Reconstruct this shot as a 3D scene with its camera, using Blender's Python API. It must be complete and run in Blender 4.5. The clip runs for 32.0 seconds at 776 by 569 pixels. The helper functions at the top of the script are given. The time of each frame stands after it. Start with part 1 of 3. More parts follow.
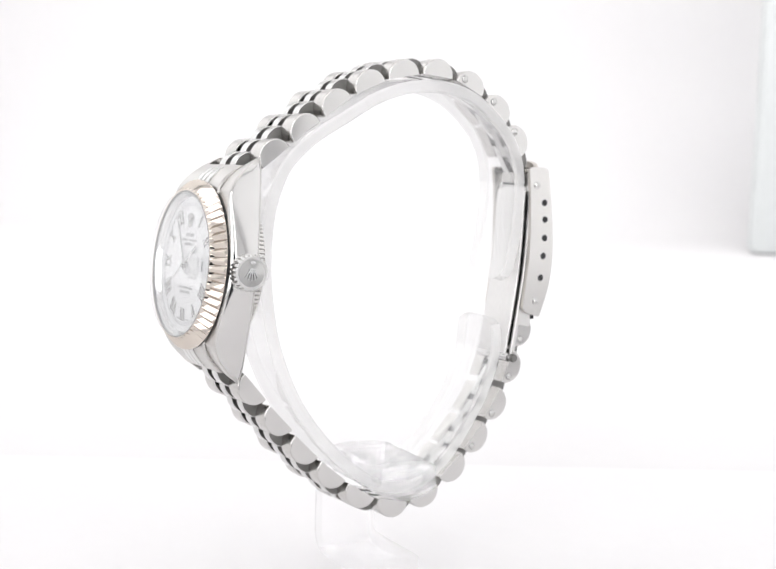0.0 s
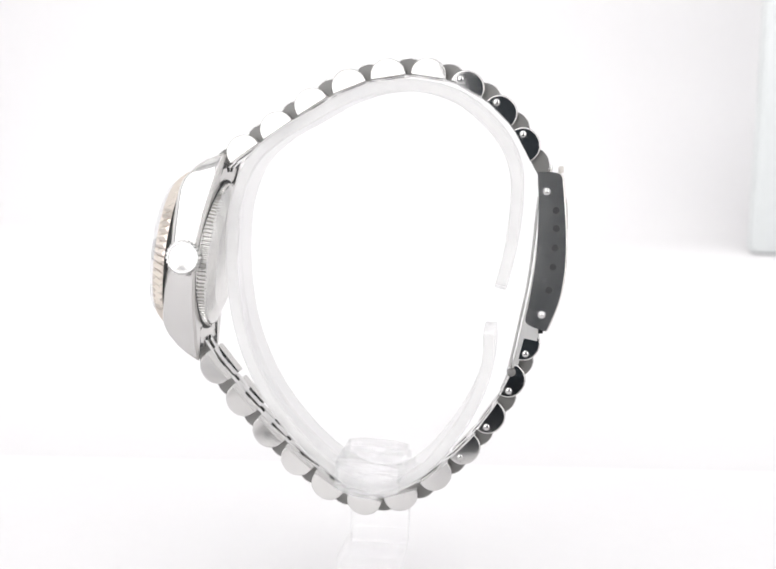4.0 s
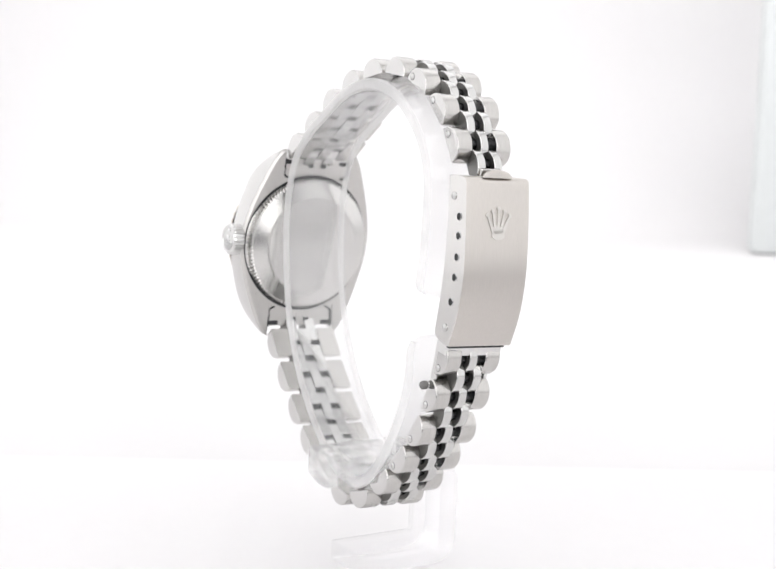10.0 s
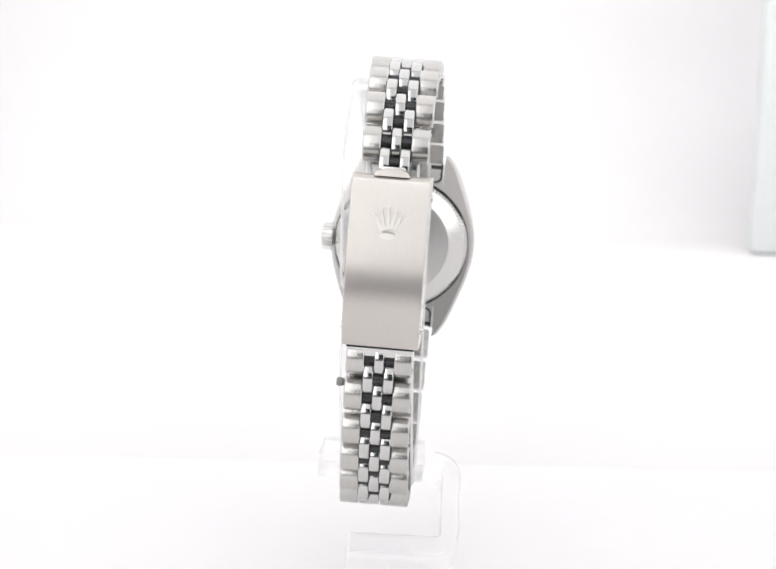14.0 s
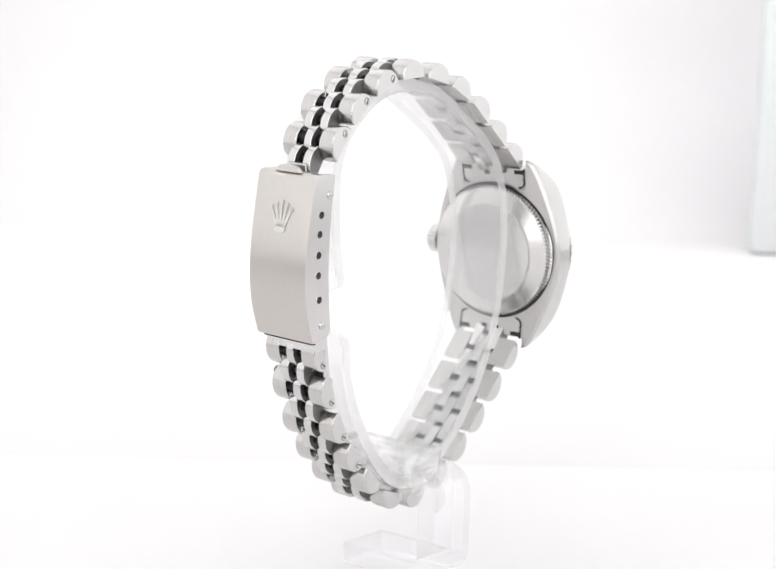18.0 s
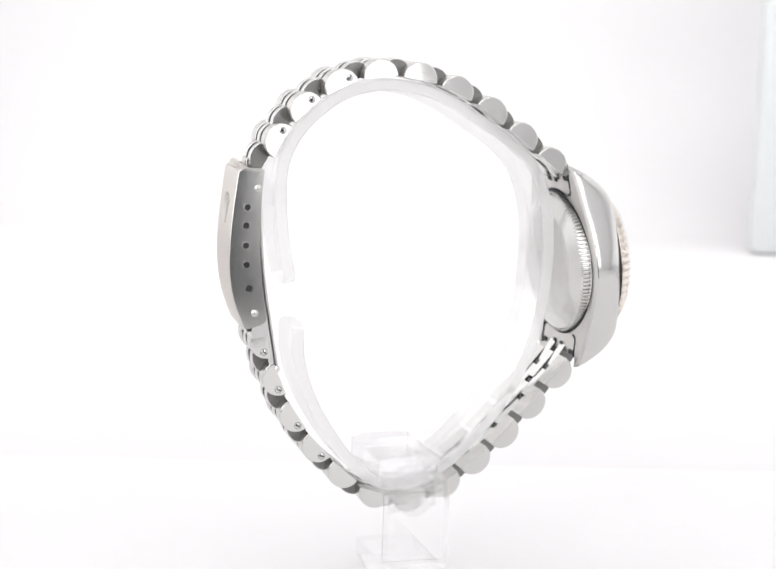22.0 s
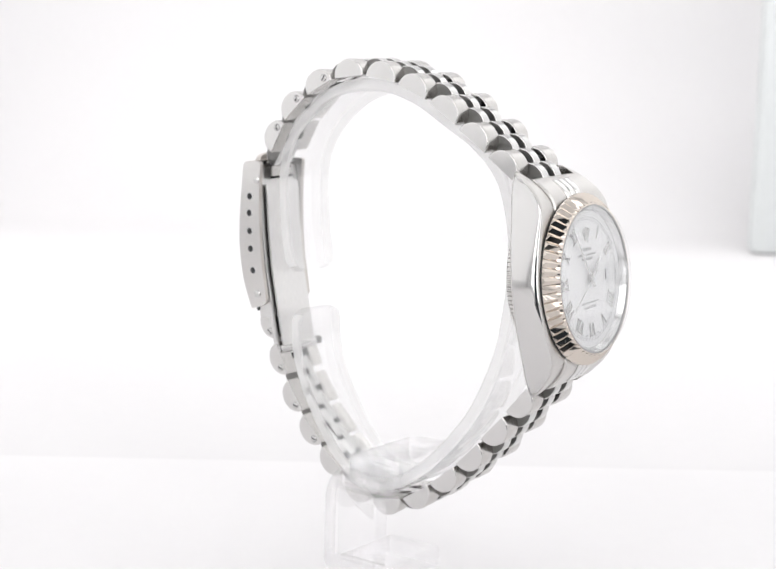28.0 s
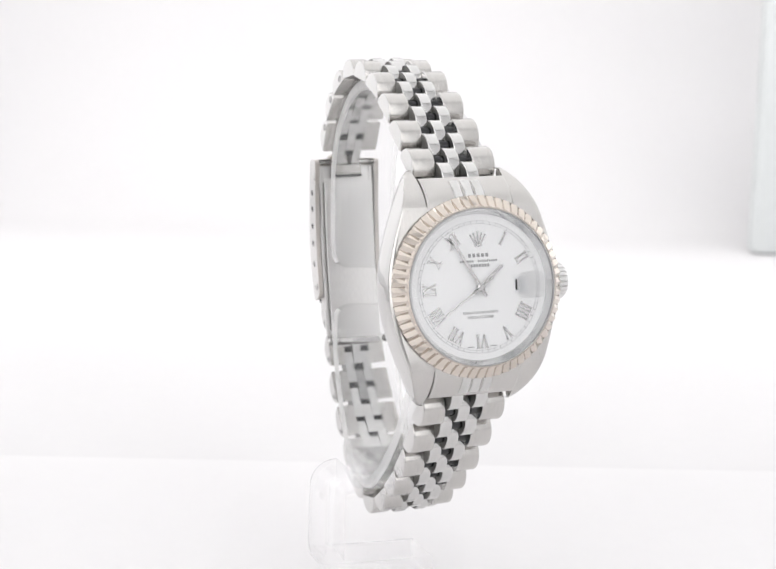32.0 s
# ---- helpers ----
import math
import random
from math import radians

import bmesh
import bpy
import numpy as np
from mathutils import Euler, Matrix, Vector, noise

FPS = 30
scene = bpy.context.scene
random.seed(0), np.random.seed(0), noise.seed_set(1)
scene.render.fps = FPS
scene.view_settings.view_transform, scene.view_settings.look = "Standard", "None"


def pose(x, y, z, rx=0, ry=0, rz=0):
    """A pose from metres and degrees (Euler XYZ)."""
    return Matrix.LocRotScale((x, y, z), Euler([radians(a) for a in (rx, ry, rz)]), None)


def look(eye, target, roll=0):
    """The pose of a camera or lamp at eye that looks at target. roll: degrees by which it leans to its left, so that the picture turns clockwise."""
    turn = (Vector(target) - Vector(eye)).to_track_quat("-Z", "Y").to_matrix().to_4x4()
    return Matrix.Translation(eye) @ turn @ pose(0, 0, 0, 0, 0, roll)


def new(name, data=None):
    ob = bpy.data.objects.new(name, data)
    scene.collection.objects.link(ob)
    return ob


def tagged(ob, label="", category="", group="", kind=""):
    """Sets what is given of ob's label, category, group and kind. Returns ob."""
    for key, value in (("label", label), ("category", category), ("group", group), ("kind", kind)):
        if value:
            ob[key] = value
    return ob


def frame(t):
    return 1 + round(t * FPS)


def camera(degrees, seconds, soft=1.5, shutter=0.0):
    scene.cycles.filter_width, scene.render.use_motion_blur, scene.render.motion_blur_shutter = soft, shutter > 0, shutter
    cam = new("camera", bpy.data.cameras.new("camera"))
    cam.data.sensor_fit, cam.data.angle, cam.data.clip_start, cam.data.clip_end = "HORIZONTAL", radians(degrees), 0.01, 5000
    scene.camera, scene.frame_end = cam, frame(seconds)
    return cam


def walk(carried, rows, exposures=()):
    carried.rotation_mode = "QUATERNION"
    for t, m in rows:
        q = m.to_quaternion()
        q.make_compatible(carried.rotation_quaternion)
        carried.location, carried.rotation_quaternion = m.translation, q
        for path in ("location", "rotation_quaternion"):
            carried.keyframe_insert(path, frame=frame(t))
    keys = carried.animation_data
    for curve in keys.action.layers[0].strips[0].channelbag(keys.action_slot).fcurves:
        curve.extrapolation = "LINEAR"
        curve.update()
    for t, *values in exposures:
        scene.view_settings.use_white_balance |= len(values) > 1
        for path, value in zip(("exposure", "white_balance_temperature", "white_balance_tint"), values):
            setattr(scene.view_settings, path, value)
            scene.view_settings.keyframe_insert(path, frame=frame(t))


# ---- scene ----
# A ladies' wristwatch on a clear acrylic stand turns once in about 41 s inside a white photo tent.
# Lengths below are in millimetres of the watch's own space and turned into metres by MM.
MM = 0.001
EYE_Z = 0.0765
cam = camera(30.6, 32.0, soft=1.5)
cam.data.dof.use_dof, cam.data.dof.focus_distance, cam.data.dof.aperture_fstop = True, 0.198, 52
EYE = Vector((0, -0.225, EYE_Z))
view = Matrix(((0.99951, -0.03113, 0.00153), (0.00561, 0.13153, -0.99130), (0.03066, 0.99082, 0.13164))).to_4x4()
CAM_POSE = Matrix.Translation(EYE) @ view
walk(cam, [(0.0, CAM_POSE), (32.0, CAM_POSE)], [(0.0, 0.02), (25.0, 0.02), (28.0, -0.05), (32.0, -0.07)])

SPIN = -8.737          # degrees a second
FACING = 13.6          # seconds at which the clasp faces the lens

# ---- light ----
world = bpy.data.worlds.new("dim_room")
scene.world = world
world.use_nodes = True
world.node_tree.nodes["Background"].inputs[0].default_value = (0.035, 0.042, 0.05, 1)
world.node_tree.nodes["Background"].inputs[1].default_value = 1.0


def area_lamp(name, eye, target, sx, sy, watts, colour=(1, 1, 1)):
    data = bpy.data.lights.new(name, "AREA")
    data.shape, data.size, data.size_y, data.energy, data.color = "RECTANGLE", sx, sy, watts, colour
    ob = new(name, data)
    ob.matrix_world = look(eye, target)
    return ob


area_lamp("top_lamp", (0, 0.16, 0.495), (0, 0.16, 0), 0.54, 0.74, 0.51)
area_lamp("side_lamp", (-0.295, 0.14, 0.25), (0, 0.14, 0.25), 0.72, 0.44, 0.35)
area_lamp("side_lamp", (0.295, 0.14, 0.25), (0, 0.14, 0.25), 0.72, 0.44, 0.35)
area_lamp("front_lamp", (-0.101, -0.243, 0.20), (-0.101, 0.0, 0.20), 0.158, 0.36, 0.31)
area_lamp("front_lamp", (0.1345, -0.243, 0.20), (0.1345, 0.0, 0.20), 0.093, 0.36, 0.186)
area_lamp("backdrop_lamp", (0, 0.30, 0.47), (0, 0.69, 0.20), 0.56, 0.14, 1.32)


# ---- materials ----
def material(name, colour, rough=0.5, metal=0.0, **extra):
    m = bpy.data.materials.new(name)
    m.use_nodes = True
    b = m.node_tree.nodes["Principled BSDF"]
    b.inputs["Base Color"].default_value = (*colour, 1)
    b.inputs["Roughness"].default_value = rough
    b.inputs["Metallic"].default_value = metal
    for key, value in extra.items():
        b.inputs[key.replace("_", " ")].default_value = value
    return m


def grain(m, scale, stretch, bump, rough=(0.2, 0.4), tint=0.06, depth=0.00002, streak=False):
    """Fine brushed or worn grain: streaks along one axis, in bump, gloss and a little in colour."""
    nt = m.node_tree
    n, link = nt.nodes, nt.links.new
    b = n["Principled BSDF"]
    co, mp, fine, wide = n.new("ShaderNodeTexCoord"), n.new("ShaderNodeMapping"), n.new("ShaderNodeTexNoise"), n.new("ShaderNodeTexNoise")
    mp.inputs["Scale"].default_value = stretch
    fine.inputs["Scale"].default_value, fine.inputs["Detail"].default_value = scale, 3
    wide.inputs["Scale"].default_value, wide.inputs["Detail"].default_value = 220, 2
    link(co.outputs["Object"], mp.inputs["Vector"])
    link(mp.outputs["Vector"], fine.inputs["Vector"])
    link(co.outputs["Object"], wide.inputs["Vector"])
    rg = n.new("ShaderNodeMapRange")
    rg.inputs["To Min"].default_value, rg.inputs["To Max"].default_value = rough
    link(fine.outputs["Fac"], rg.inputs["Value"])
    link(rg.outputs["Result"], b.inputs["Roughness"])
    base = tuple(b.inputs["Base Color"].default_value)
    mix = n.new("ShaderNodeMix")
    mix.data_type = "RGBA"
    mix.inputs["A"].default_value = tuple(c * (1 - tint) for c in base[:3]) + (1,)
    mix.inputs["B"].default_value = tuple(min(1, c * (1 + tint)) for c in base[:3]) + (1,)
    link((fine if streak else wide).outputs["Fac"], mix.inputs["Factor"])
    link(mix.outputs["Result"], b.inputs["Base Color"])
    if bump:
        bp = n.new("ShaderNodeBump")
        bp.inputs["Strength"].default_value, bp.inputs["Distance"].default_value = bump, depth
        link(fine.outputs["Fac"], bp.inputs["Height"])
        link(bp.outputs["Normal"], b.inputs["Normal"])
    return m


brushed = grain(material("brushed_steel", (0.56, 0.546, 0.528), 0.3, 1), 420, (14, 1, 1), 0.08, (0.17, 0.30), 0.14, streak=True)
brushed_v = grain(material("brushed_clasp_steel", (0.61, 0.578, 0.545), 0.3, 1), 420, (20, 20, 0.4), 0.08, (0.30, 0.40), 0.07, streak=True)
brushed_case = grain(material("brushed_case_steel", (0.575, 0.56, 0.543), 0.3, 1), 420, (20, 20, 0.4), 0.10, (0.24, 0.36), 0.10, streak=True)
polished = grain(material("polished_steel", (0.60, 0.595, 0.585), 0.06, 1), 500, (1, 1, 1), 0, (0.04, 0.10), 0.03)
blued = grain(material("polished_side_steel", (0.63, 0.62, 0.61), 0.08, 1), 600, (1, 1, 1), 0.02, (0.05, 0.13), 0.04)
gold = grain(material("white_gold", (0.63, 0.572, 0.515), 0.1, 1), 500, (1, 1, 1), 0, (0.05, 0.09), 0.05)
mirror = grain(material("polished_link_steel", (0.62, 0.615, 0.605), 0.1, 1), 500, (6, 1, 1), 0.05, (0.07, 0.16), 0.08, streak=True)
satin = grain(material("satin_blade_steel", (0.70, 0.69, 0.68), 0.35, 1), 420, (14, 14, 0.6), 0.08, (0.26, 0.42), 0.10, streak=True)
silver = grain(material("applied_silver", (0.58, 0.575, 0.57), 0.22, 1), 900, (1, 1, 1), 0.05, (0.15, 0.3), 0.08)
dial_white = grain(material("white_lacquer", (0.88, 0.88, 0.885), 0.25), 400, (1, 1, 1), 0, (0.2, 0.3), 0.01)
ink = material("grey_print", (0.27, 0.27, 0.275), 0.5)
ink_dark = material("grey_seal", (0.32, 0.32, 0.32), 0.4)
# near-black that paints shade into holes, slots and gaps; also the date bar
dark = material("dark_recess", (0.015, 0.015, 0.017), 0.6)
# near-black colour stands in for the shade deep inside gaps
gap_shade = grain(material("gap_shade_steel", (0.06, 0.06, 0.062), 0.25, 1), 700, (1, 1, 1), 0.05, (0.15, 0.35), 0.3)
# darker steel with shade put into its colour, for faces between parts
shaded = grain(material("shaded_steel", (0.22, 0.216, 0.21), 0.4, 1), 700, (1, 1, 1), 0.05, (0.35, 0.55), 0.3)
dark_table = grain(material("dark_table", (0.03, 0.032, 0.036), 0.5), 500, (1, 1, 1), 0.05, (0.4, 0.6), 0.2)
rubber = material("gasket_black", (0.02, 0.02, 0.02), 0.5)
acrylic = material("clear_acrylic", (0.98, 0.98, 0.985), 0.02)
# white painted into the clear rim for the bright tent it would reflect
acrylic_edge = material("whitened_acrylic_edge", (0.96, 0.955, 0.95), 0.25)


def combed(m, amount):
    """Gloss drawn out across vertical brushing."""
    n = m.node_tree.nodes
    across = n.new("ShaderNodeTangent")
    across.direction_type, across.axis = "RADIAL", "Z"
    m.node_tree.links.new(across.outputs["Tangent"], n["Principled BSDF"].inputs["Tangent"])
    n["Principled BSDF"].inputs["Anisotropic"].default_value = amount


emblem_steel = grain(material("raised_emblem_steel", (0.67, 0.645, 0.615), 0.35, 1), 420, (1, 1, 1), 0, (0.38, 0.46), 0.05)
combed(brushed_v, 0.9)
combed(emblem_steel, 0.8)


def soften(m, share):
    """Lets part of the light straight through, as a thin polished sheet does."""
    n, link = m.node_tree.nodes, m.node_tree.links.new
    mix, clear = n.new("ShaderNodeMixShader"), n.new("ShaderNodeBsdfTransparent")
    mix.inputs["Fac"].default_value = share
    link(n["Principled BSDF"].outputs["BSDF"], mix.inputs[1])
    link(clear.outputs["BSDF"], mix.inputs[2])
    link(mix.outputs["Shader"], n["Material Output"].inputs["Surface"])


def whitened(m, share):
    """Acrylic part clear, part white painted for reflections, with light soaking through from behind."""
    n, link = m.node_tree.nodes, m.node_tree.links.new
    mix, clear, both, soak = n.new("ShaderNodeMixShader"), n.new("ShaderNodeBsdfTransparent"), n.new("ShaderNodeMixShader"), n.new("ShaderNodeBsdfTranslucent")
    soak.inputs["Color"].default_value = (0.97, 0.965, 0.96, 1)
    both.inputs["Fac"].default_value, mix.inputs["Fac"].default_value = 0.5, share
    link(n["Principled BSDF"].outputs["BSDF"], both.inputs[1])
    link(soak.outputs["BSDF"], both.inputs[2])
    link(both.outputs["Shader"], mix.inputs[1])
    link(clear.outputs["BSDF"], mix.inputs[2])
    link(mix.outputs["Shader"], n["Material Output"].inputs["Surface"])


grain(acrylic_edge, 300, (1, 1, 1), 0.15, (0.15, 0.4), 0.03, 0.0001)
whitened(acrylic_edge, 0.45)
acrylic_block = material("clear_acrylic_block", (0.99, 0.99, 0.995), 0.03, 0, IOR=1.49, Transmission_Weight=1.0)
grain(acrylic_block, 200, (1, 1, 10), 0.6, (0.02, 0.12), 0.0, 0.0003)
soften(acrylic_block, 0.5)
acrylic_foot = material("clear_acrylic_foot", (0.99, 0.99, 0.995), 0.02, 0, IOR=1.49, Transmission_Weight=1.0)
soften(acrylic_foot, 0.7)
sapphire = material("sapphire_glass", (0.99, 0.99, 0.99), 0.0, 0, IOR=1.52, Transmission_Weight=1.0)


def thin_glass(m, clearness=0.985, bend=3.0, gloss_gain=0.35, least=0.04, rough=0.02):
    """Polished glass too thin to bend the view: clear, with a gloss that grows towards grazing angles."""
    n, link = m.node_tree.nodes, m.node_tree.links.new
    facing, power, gain = n.new("ShaderNodeLayerWeight"), n.new("ShaderNodeMath"), n.new("ShaderNodeMath")
    facing.inputs["Blend"].default_value = 0.5
    power.operation, power.inputs[1].default_value = "POWER", bend
    gain.operation, gain.inputs[1].default_value, gain.inputs[2].default_value = "MULTIPLY_ADD", gloss_gain, least
    link(facing.outputs["Facing"], power.inputs[0])
    link(power.outputs["Value"], gain.inputs[0])
    clear, gloss, mix = n.new("ShaderNodeBsdfTransparent"), n.new("ShaderNodeBsdfGlossy"), n.new("ShaderNodeMixShader")
    gloss.inputs["Roughness"].default_value = rough
    clear.inputs["Color"].default_value = (clearness, clearness, clearness, 1)
    link(gain.outputs["Value"], mix.inputs["Fac"])
    link(clear.outputs["BSDF"], mix.inputs[1])
    link(gloss.outputs["BSDF"], mix.inputs[2])
    link(mix.outputs["Shader"], n["Material Output"].inputs["Surface"])


thin_glass(sapphire, 0.985, 2.8, 0.5)
thin_glass(acrylic, 0.98, 2.0, 0.5, 0.07, 0.06)
lens_glass = material("lens_glass", (0.9, 0.9, 0.9), 0.0)
thin_glass(lens_glass, 0.97, 2.0, 0.55)
paper = grain(material("white_paper", (0.79, 0.778, 0.783), 0.8), 900, (1, 1, 1), 0.05, (0.7, 0.9), 0.012, 0.00005)
cloth = grain(material("tent_cloth", (0.86, 0.86, 0.865), 0.9), 1500, (1, 1, 1), 0.1, (0.8, 1.0), 0.015, 0.0001)
board_white = grain(material("white_board", (0.82, 0.807, 0.812), 0.4), 700, (1, 1, 1), 0, (0.35, 0.5), 0.01)
grey_plastic = grain(material("grey_plastic", (0.67, 0.69, 0.69), 0.5), 600, (1, 1, 1), 0.04, (0.4, 0.6), 0.03)


# ---- mesh helpers ----
def to_mesh(name, bm, mat, angle=35):
    """A mesh with smooth shading that large faces rule, split where faces meet at more than the angle."""
    bmesh.ops.recalc_face_normals(bm, faces=bm.faces)
    limit = math.cos(radians(angle))
    normals = []
    for f in bm.faces:
        f.smooth = True
        fn = f.normal
        for l in f.loops:
            total = Vector((0, 0, 0))
            for g in l.vert.link_faces:
                if g.normal.dot(fn) >= limit:
                    total += g.normal * g.calc_area()
            normals.append(total.normalized() if total.length_squared > 0 else fn.copy())
    me = bpy.data.meshes.new(name)
    bm.to_mesh(me)
    bm.free()
    me.normals_split_custom_set(normals)
    me.materials.append(mat)
    return me


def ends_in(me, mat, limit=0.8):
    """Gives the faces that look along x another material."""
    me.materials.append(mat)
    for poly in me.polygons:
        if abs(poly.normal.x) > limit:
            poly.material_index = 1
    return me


def part(name, bm, mat, parent, label="", at=None, angle=35):
    """One mesh object under a thing or a part. bm may be a mesh that is shared."""
    me = bm if isinstance(bm, bpy.types.Mesh) else to_mesh(name, bm, mat, angle)
    ob = new(name, me)
    ob.parent = parent
    if at is not None:
        ob.matrix_basis = at
    return tagged(ob, label) if label else ob


def V(x, y, z):
    return Vector((x, y, z)) * MM


def loft(rings, closed=True, caps=True):
    """A skin over rings of equal length."""
    bm = bmesh.new()
    vs = [[bm.verts.new(p) for p in ring] for ring in rings]
    if not caps:
        vs[-1] = vs[0]
    n = len(vs[0])
    for a, b in zip(vs, vs[1:]):
        for i in range(n if closed else n - 1):
            j = (i + 1) % n
            bm.faces.new((a[i], a[j], b[j], b[i]))
    if caps:
        bm.faces.new(vs[0][::-1])
        bm.faces.new(vs[-1])
    return bm


def box(x0, x1, y0, y1, z0, z1, bevel=0.0, seg=2):
    bm = bmesh.new()
    bmesh.ops.create_cube(bm, size=1)
    bmesh.ops.scale(bm, vec=((x1 - x0) * MM, (y1 - y0) * MM, (z1 - z0) * MM), verts=bm.verts)
    bmesh.ops.translate(bm, vec=V((x0 + x1) / 2, (y0 + y1) / 2, (z0 + z1) / 2), verts=bm.verts)
    if bevel:
        bmesh.ops.bevel(bm, geom=bm.edges[:], offset=bevel * MM, segments=seg, affect="EDGES", profile=0.5)
    return bm


def lathe(profile, steps=96, axis="y", wave=None):
    """A solid of revolution. profile: (radius, height) from one pole round to the other; wave(angle, r, h) shifts the radius and height."""
    rings = []
    for r, h in profile:
        ring = []
        for k in range(steps):
            a = 2 * math.pi * k / steps
            rr, hh = wave(k, r, h) if wave else (r, h)
            u, v = rr * math.cos(a), rr * math.sin(a)
            ring.append(V(u, hh, -v) if axis == "y" else V(hh, u, v))
        rings.append(ring)
    if profile[0][0] > 0.1:          # a ring with a hole: join the last loop to the first
        return loft(rings + [rings[0]], caps=False)
    return loft(rings)


def merge(*bms):
    out = bms[0]
    for b in bms[1:]:
        me = bpy.data.meshes.new("tmp")
        b.to_mesh(me)
        out.from_mesh(me)
        bpy.data.meshes.remove(me)
        b.free()
    return out


def half_round(width, r, height, bevel=0.18, steps=14):
    """A half-round bar along x: flat below at z = 0, domed above, with softened ends and lower corners."""
    def ring(x, k):
        pts = [(-r * k, 0.0)]
        for i in range(steps + 1):
            a = math.pi * (1 - i / steps)
            pts.append((r * k * math.cos(a), 0.2 + (height - 0.2) * k * math.sin(a)))
        pts.append((r * k, 0.0))
        return [V(x, y, z) for y, z in pts]
    h = width / 2
    e = bevel
    k = 1 - e / r
    return loft([ring(-h, k), ring(-h + e * 0.35, 1 - 0.35 * e / r), ring(-h + e, 1), ring(h - e, 1), ring(h - e * 0.35, 1 - 0.35 * e / r), ring(h, k)])


def smooth_path(points, per=6):
    """A smooth curve through 2D points."""
    out = []
    for i in range(len(points) - 1):
        p0, p1, p2, p3 = points[max(i - 1, 0)], points[i], points[i + 1], points[min(i + 2, len(points) - 1)]
        for s in range(per):
            t = s / per
            out.append(tuple(0.5 * (2 * b + (c - a) * t + (2 * a - 5 * b + 4 * c - d) * t * t + (3 * b - a - 3 * c + d) * t ** 3)
                             for a, b, c, d in zip(p0, p1, p2, p3)))
    out.append(points[-1])
    return out


def strip(path, half, thick, x_mid=0.0, edge=0.25, end_round=0.0, inward=0.0):
    """A bent bar of flat stock: path of (y, z), the width along x, softened edges. end_round narrows both ends to round corners."""
    rings = []
    n = len(path)
    run = [0.0]
    for a, b in zip(path, path[1:]):
        run.append(run[-1] + math.dist(a, b))
    for i, (y, z) in enumerate(path):
        a, b = path[max(i - 1, 0)], path[min(i + 1, n - 1)]
        d = math.dist(a, b)
        ny, nz = (b[1] - a[1]) / d, -(b[0] - a[0]) / d
        h = half
        if end_round:
            s = min(run[i], run[-1] - run[i])
            if s < end_round:
                q = 1 - s / end_round
                h = half - end_round * (1 - math.sqrt(max(0.0, 1 - q * q)))
        o, t = edge, thick
        sec = [(-h, o), (-h + o, 0), (h - o, 0), (h, o), (h, t - o), (h - o, t), (-h + o, t), (-h, t - o)]
        rings.append([V(x_mid + x, y + ny * (s2 - inward), z + nz * (s2 - inward)) for x, s2 in sec])
    return loft(rings)


def frame_of(y, z, deg, x=0.0):
    """The pose of a link: its outward normal lies at deg in the y-z plane."""
    nrm = Vector((0, math.cos(radians(deg)), math.sin(radians(deg))))
    ax = Vector((1, 0, 0))
    ay = nrm.cross(ax)
    m = Matrix((ax, ay, nrm)).transposed().to_4x4()
    m.translation = V(x, y, z)
    return m


# ---- the tent ----
SEAM = 0.56
WIDE = 0.30


def structure(name, bm, mat, label, category):
    ob = new(name, to_mesh(name, bm, mat))
    return tagged(ob, label, category, kind="structure")


def sweep():
    prof = [(-0.14, -0.0007), (0.10, -0.0007), (SEAM, -0.0007)]
    prof += [(SEAM + 0.13 * math.sin(a), 0.13 - 0.13 * math.cos(a)) for a in np.linspace(0.05, math.pi / 2, 14)]
    prof += [(SEAM + 0.13, 0.50)]
    under = [(y + 0.004 if z > 0.05 else y, z - 0.004 if z < 0.3 else z) for y, z in prof]
    loop = prof + under[::-1]
    return loft([[(x, y, z) for y, z in loop] for x in (-WIDE, WIDE)])


def metre_box(x0, x1, y0, y1, z0, z1, bevel=0.0):
    return box(x0 / MM, x1 / MM, y0 / MM, y1 / MM, z0 / MM, z1 / MM, bevel)


structure("ground", sweep(), paper, "smooth white paper sweep curving up into the backdrop", "backdrop")
structure("wall_west", metre_box(-WIDE - 0.012, -WIDE - 0.002, -0.255, 0.715, -0.004, 0.51), cloth, "white translucent tent cloth side wall", "wall")
structure("wall_east", metre_box(WIDE + 0.002, WIDE + 0.012, -0.255, 0.715, -0.004, 0.51), cloth, "white translucent tent cloth side wall", "wall")
structure("ceiling", metre_box(-WIDE - 0.002, WIDE + 0.002, -0.247, 0.705, 0.503, 0.513), cloth, "white tent cloth ceiling", "ceiling")
structure("wall_north", metre_box(-WIDE - 0.002, WIDE + 0.002, 0.697, 0.707, -0.004, 0.50), cloth, "white tent cloth back wall", "wall")
WEST, EAST = -0.022, 0.088      # the slit through which the lens looks in
structure("wall_south", merge(metre_box(-WIDE - 0.002, WEST, -0.257, -0.247, -0.004, 0.50), metre_box(EAST, WIDE + 0.002, -0.257, -0.247, -0.004, 0.50),
                              metre_box(WEST, EAST, -0.257, -0.247, 0.12, 0.50)), cloth, "white tent cloth front wall with an open slit", "wall")

